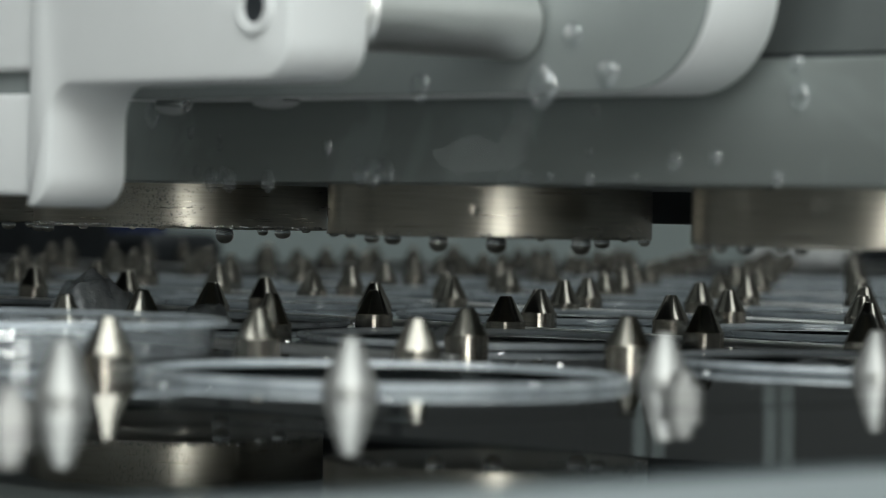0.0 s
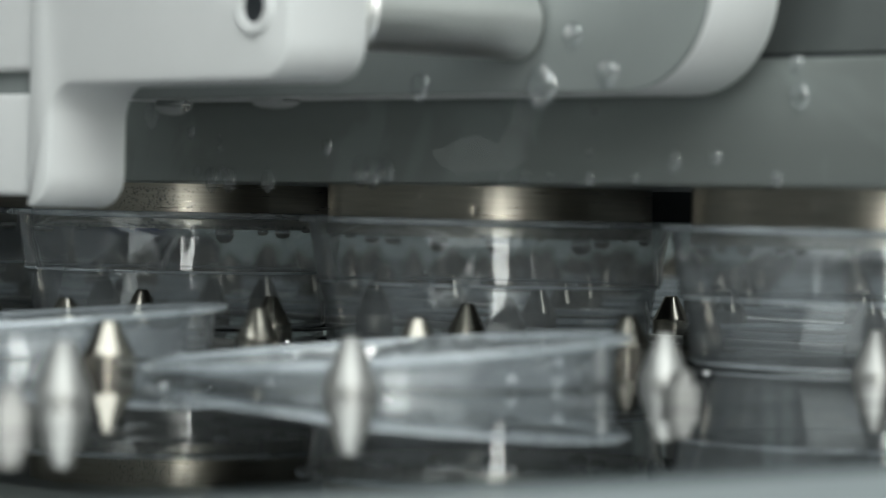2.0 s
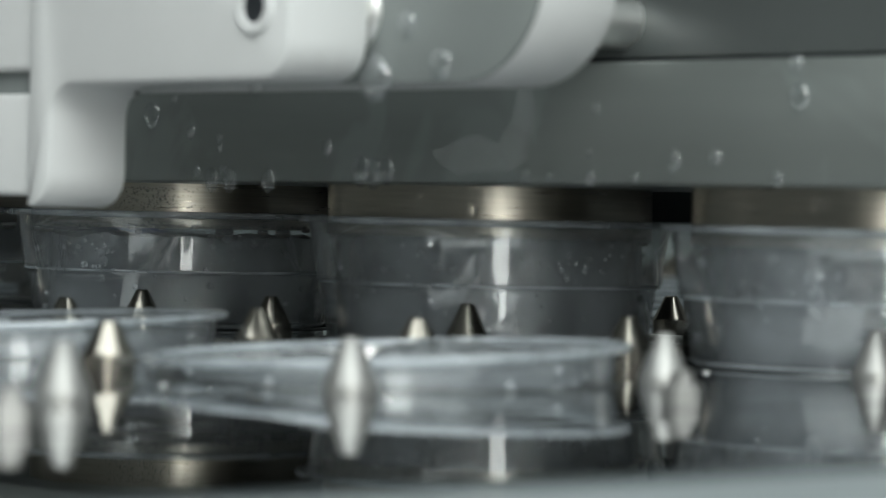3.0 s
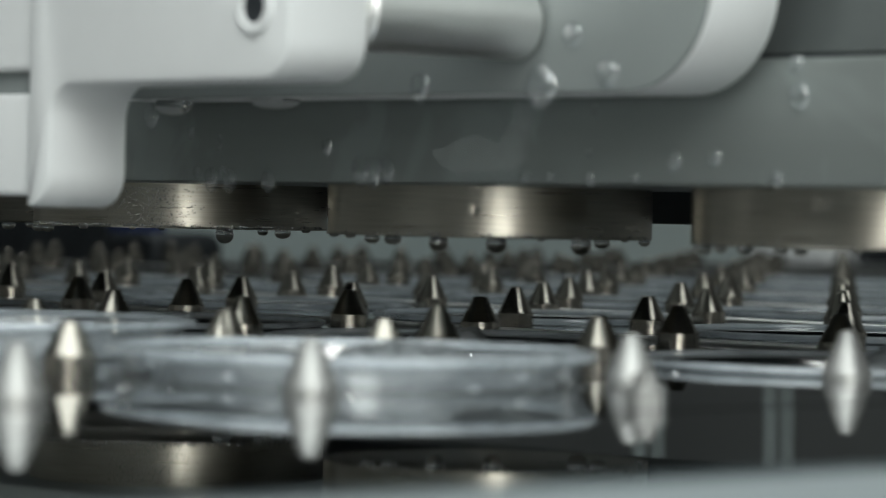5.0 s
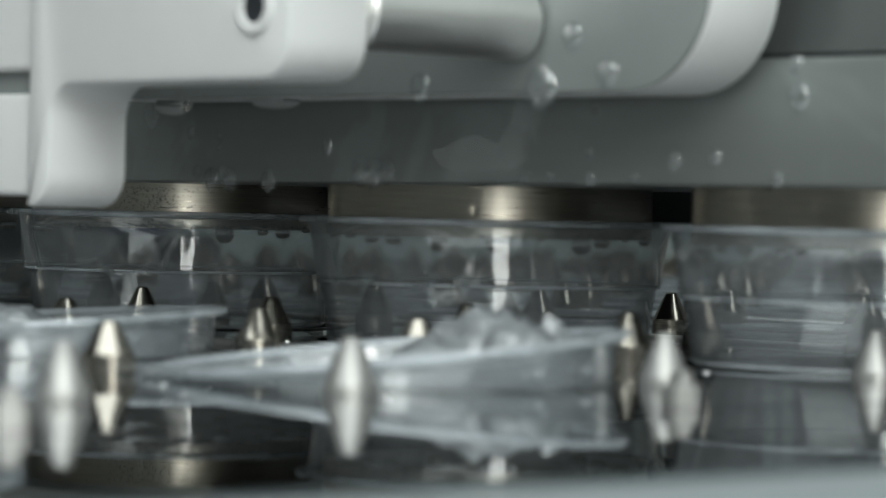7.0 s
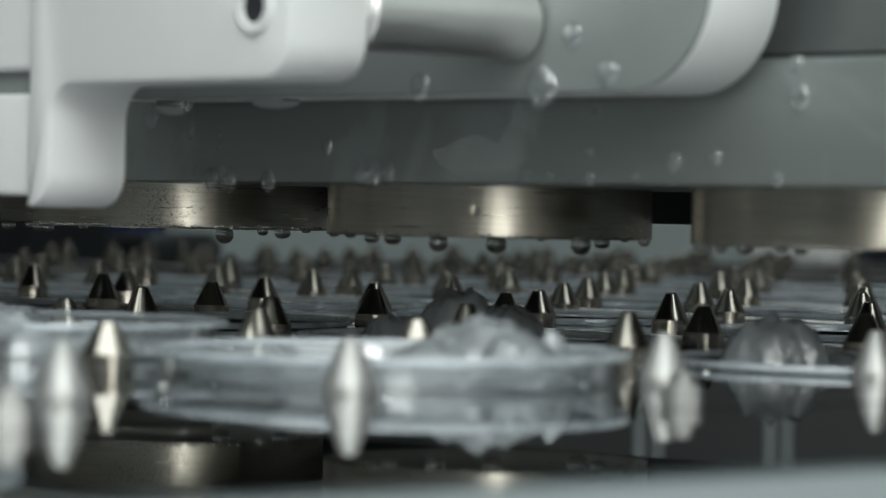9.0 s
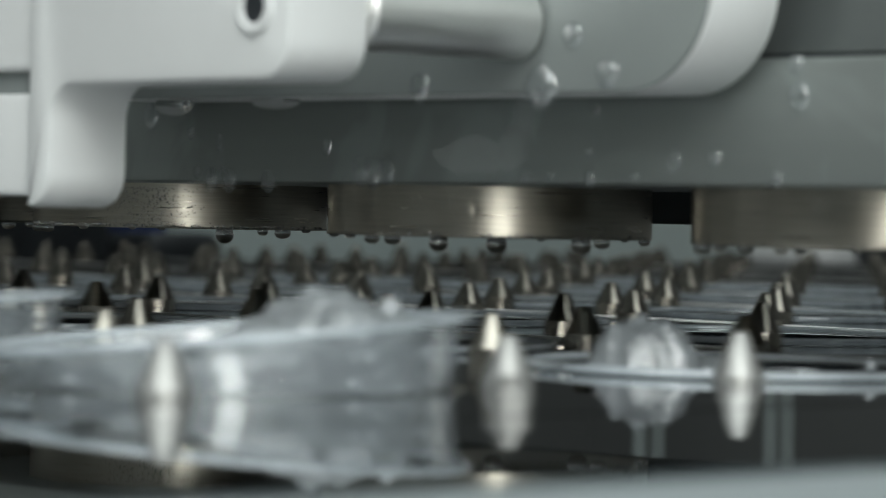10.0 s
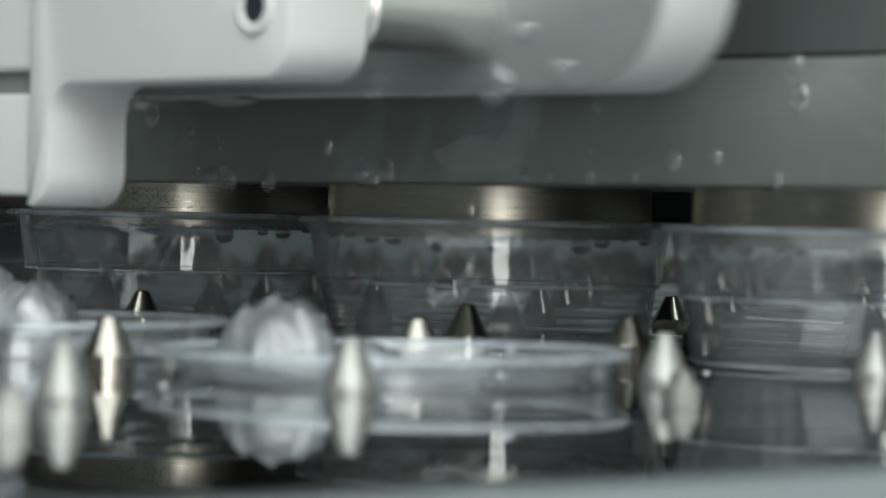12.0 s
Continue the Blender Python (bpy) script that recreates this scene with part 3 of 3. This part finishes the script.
def drops():
    long_, mid, short = drop_mesh(1.0, 1), drop_mesh(0.7, 2), drop_mesh(0.45, 3)
    beads = [bead_mesh(k, BEAD) for k in range(3)]
    clear_beads = [bead_mesh(k, WATER) for k in range(3)]
    # on the lower edges of the heads: share of the half width, radius
    hung = {-2: [(0.72, 0.07), (0.86, 0.05)],
            -1: [(-0.97, 0.06), (-0.88, 0.06), (-0.6, 0.04), (-0.25, 0.03), (-0.05, 0.03), (0.37, 0.085), (0.62, 0.05), (0.75, 0.075), (0.90, 0.04)],
            0: [(-0.98, 0.04), (-0.87, 0.045), (-0.73, 0.065), (-0.6, 0.07), (-0.32, 0.08), (0.03, 0.085), (0.3, 0.03), (0.55, 0.085), (0.68, 0.07), (0.83, 0.03), (0.97, 0.05)],
            1: [(-0.98, 0.07), (-0.9, 0.05), (-0.78, 0.06), (-0.6, 0.05), (-0.5, 0.055), (-0.2, 0.04), (0.1, 0.05)]}
    for j, row in hung.items():
        for s, r in row:
            c = math.sqrt(max(0, 1 - s * s))
            p = Vector((j * PITCH_X, 0, 0)) + (RIGHT * s + NEAR * c) * 1.335 * U
            kind = long_ if r > 0.078 else mid if r > 0.045 else short
            ob = new("water_drop", kind)
            ob.matrix_basis = Matrix.Translation((p.x, p.y, 0.921 * U)) @ Matrix.Diagonal((r * U, r * U, r * U, 1))
            tagged(ob, "clear water drop hanging from the steel head", "water drop", "hanging water drops")
    # fine drops along the edge of the rear head
    rnd = random.Random(8)
    bm = bmesh.new()
    for k in range(900):
        j = rnd.choice((-1, -1, -1, -1, 0, 1))
        a = rnd.uniform(-0.9, 0.9) if j == 0 else rnd.gauss(-0.1, 0.14)
        low = rnd.random() < 0.35
        z = 0.93 + (rnd.random() * 0.02 if low else rnd.random() * 0.36)
        if j > -1 and not low:
            continue
        if low:
            a = rnd.uniform(-0.98, 0.98)
        p = Vector((j * PITCH_X, 0, z * U)) + (RIGHT * a + NEAR * math.sqrt(1 - a * a)) * 1.378 * U
        r = U * (0.007 + 0.016 * rnd.random() ** 2 if low else rnd.uniform(0.005, 0.013))
        bmesh.ops.create_icosphere(bm, subdivisions=1, radius=r, matrix=Matrix.Translation(p))
    tagged(new("fine_spray", mesh("fine_spray", bm, BUBBLE)), "fine spray of water beads on the heads", "spray", kind="stuff")
    # beads on the beam's face: x, z, radius
    face = [(5.19, 1.99, 0.085), (5.15, 2.22, 0.06), (4.0, 1.55, 0.06), (3.98, 1.50, 0.04), (4.39, 1.56, 0.06), (3.13, 1.40, 0.055), (-1.39, 1.36, 0.085),
            (-1.15, 1.36, 0.085), (-0.64, 1.36, 0.08), (-1.68, 1.75, 0.05), (-1.29, 1.70, 0.035), (-1.28, 1.62, 0.03), (0.1, 1.63, 0.06), (0.53, 1.45, 0.10),
            (0.84, 1.45, 0.09), (0.68, 1.43, 0.10), (4.99, 1.41, 0.05), (2.43, 1.415, 0.045), (3.17, 1.92, 0.04), (3.12, 1.59, 0.03), (-1.59, 1.42, 0.05),
            (-1.24, 1.43, 0.04), (-2.23, 1.9, 0.1), (-1.92, 2.06, 0.05), (2.7, 1.41, 0.03), (3.6, 1.41, 0.03)]
    for k, (x, z, r) in enumerate(face):
        ob = new("water_bead", beads[k % 3])
        ob.matrix_basis = Matrix.Translation((x * U, -1.905 * U, z * U)) @ Matrix.Diagonal((r * U, r * U, r * U * 1.1, 1))
        tagged(ob, "clear water bead clinging to the grey beam", "water bead", "water beads on the beam")
    for k, (j, a, z, r) in enumerate(((0, -0.10, 1.14, 0.045), (1, -0.40, 1.20, 0.045), (1, -0.42, 1.27, 0.03), (1, -0.36, 1.25, 0.03), (0, 0.45, 1.24, 0.02), (0, -0.92, 1.12, 0.02))):
        n = RIGHT * a + NEAR * math.sqrt(1 - a * a)
        p = Vector((j * PITCH_X, 0, z * U)) + n * 1.377 * U
        ob = new("water_bead", clear_beads[k % 3])
        ob.matrix_basis = Matrix.Translation(p) @ (-n).to_track_quat("Y", "Z").to_matrix().to_4x4() @ Matrix.Diagonal((r * U, r * U, r * U, 1))
        tagged(ob, "clear water bead clinging to a steel head", "water bead", "water beads on the heads")
    # beads that ride on the carriage
    c = bpy.data.objects["sliding_carriage"]
    for k, (x, z, r) in enumerate(((2.17, 2.06, 0.10), (2.23, 2.10, 0.04), (3.48, 2.06, 0.15), (4.14, 2.13, 0.10), (3.79, 2.41, 0.09))):
        ob = new("water_bead", beads[k % 3])
        ob.parent = c
        ob.matrix_basis = Matrix.Translation((x * U, -2.755 * U, z * U)) @ Matrix.Diagonal((r * U, r * U, r * U, 1))
    for x, w, h in ((-1.10, 0.21, 0.20), (0.22, 0.28, 0.14)):
        ob = new("water_drop", short)
        ob.parent = c
        ob.matrix_basis = Matrix.Translation((x * U, -2.55 * U, 2.005 * U)) @ Matrix.Diagonal((w * U, 0.12 * U, h * U, 1))


drops()

# ---- frame, apron and background ----
def surroundings():
    a = new("front_apron", mesh("front_apron", extrude_xz([(7.51 * U, -0.006), (10.99 * U, -0.006), (10.99 * U, 0.030 * U), (7.51 * U, 0.012 * U)], -60 * U, 60 * U), APRON))
    tagged(a, "wet polished stainless apron along the conveyor", "apron", kind="structure")
    r = new("near_rail", mesh("near_rail", box(11.0 * U, 15 * U, -60 * U, 60 * U, -0.02, 0.003 * U, 0.0006), RAILM))
    tagged(r, "pale coated metal rail along the apron", "rail", kind="structure")
    w = thing("rear_cover", "pale green-grey machine cover behind the conveyor", "cover", I4.copy())
    part("panel", box(-47 * U, -46 * U, 27.4 * U, 75 * U, -6 * U, 2.3 * U, 0.002), PALE, w)
    part("post", box(-46.5 * U, -45 * U, 27.0 * U, 27.35 * U, -6 * U, 2.3 * U, 0.002), CHROME, w, "bright edge post")
    part("base_ledge", box(-46 * U, -42 * U, 10 * U, 75 * U, -2 * U, -0.75 * U, 0.002), DARK, w, "dark base ledge")
    part("side_panel", box(-47 * U, -46.2 * U, 50.5 * U, 60 * U, -0.6 * U, 0.28 * U, 0.002), DARK, w, "dark window")
    d = thing("drive_unit", "dark cast drive unit with steel columns beside the conveyor", "drive unit", I4.copy())
    part("housing", box(-42 * U, -36 * U, 14 * U, 22.9 * U, -6 * U, 6 * U, 0.01), DARK, d)
    part("housing", box(-41 * U, -37 * U, 24.6 * U, 26.7 * U, -6 * U, 0.5 * U, 0.01), DARK, d)
    part("column", rod((-40 * U, 23.75 * U, -6 * U), (-40 * U, 23.75 * U, 6 * U), 0.32 * U), CHROME, d, "bright steel column")
    part("column", rod((-38 * U, 22.6 * U, -6 * U), (-38 * U, 22.6 * U, 6 * U), 0.2 * U), STEEL, d)
    part("cap", rod((-39 * U, 25.6 * U, 0.4 * U), (-39 * U, 25.6 * U, 1.4 * U), 0.75 * U), BLUE, d, "blue plastic cap")
    # columns out of direct view, put in for the bright streaks mirrored in the apron
    for y in (47.68, 53.0):
        o = thing("overhead_column", "pale coated column hanging from the ceiling behind the conveyor", "column", pose(-45 * U, y * U, 0), "overhead columns")
        part("tube", rod((0, 0, 3.7 * U), (0, 0, 2.2), 0.11 * U), PALE, o)
        part("tube", rod((0.1 * U, 0.62 * U, 3.7 * U), (0.1 * U, 0.62 * U, 2.2), 0.10 * U), PALE, o)
        part("clamp", box(-0.25 * U, 0.45 * U, -0.25 * U, 0.85 * U, 8.0 * U, 8.4 * U, 0.002), DARK, o, "dark clamp")
    # made-up discs and stalks, out of direct view, for pale round spots in the apron
    for y, z in ((35.07, 5.07), (40.94, 5.26)):
        o = thing("reflection_disc", "pale round disc on an added stalk, for a round spot mirrored in the apron", "cap", pose(-47.5 * U, y * U, 0), "round caps")
        disc = lathe([(0, 0), (0.62 * U, 0), (0.68 * U, 0.06 * U), (0.68 * U, 0.3 * U), (0.6 * U, 0.36 * U), (0, 0.36 * U)], 28)
        bmesh.ops.transform(disc, matrix=pose(0, 0, z * U, 0, 90), verts=disc.verts)
        part("disc", disc, PALE, o)
        part("stalk", rod((0, 0, -0.9), (0, 0, (z - 0.66) * U), 0.09 * U), DARK, o, "thin dark stalk")
    m = thing("rear_motor", "black motor block on the far side rail", "motor", I4.copy())
    part("block", box(-41 * U, -38 * U, 48.9 * U, 50.9 * U, -0.45 * U, 2.5 * U, 0.01), DARK, m)
    part("stand", box(-40 * U, -39 * U, 51.0 * U, 51.6 * U, -6 * U, 2.0 * U, 0.004), DARK, m)
    part("white_box", box(-41 * U, -38 * U, 47.4 * U, 48.8 * U, -0.4 * U, 0.35 * U, 0.01), WHITE, m, "small white junction box")
    h = thing("rear_bar", "black bar behind the filling heads", "bar", I4.copy())
    part("bar", box(-26 * U, 9 * U, 2.2 * U, 3.0 * U, 1.05 * U, 1.36 * U, 0.001), DARK, h)
    b = new("bed", mesh("bed", box(-40 * U, 4.2582 * 1.5 * U + 1.1 * U, -60 * U, 60 * U, -0.05, -0.045), DARK))
    tagged(b, "dark machine bed beneath the conveyor slats", "machine bed", kind="structure")


surroundings()


# ---- keys of all that moves ----
def motions():
    for ob, rows in MOVES:
        walk(ob, rows)


motions()
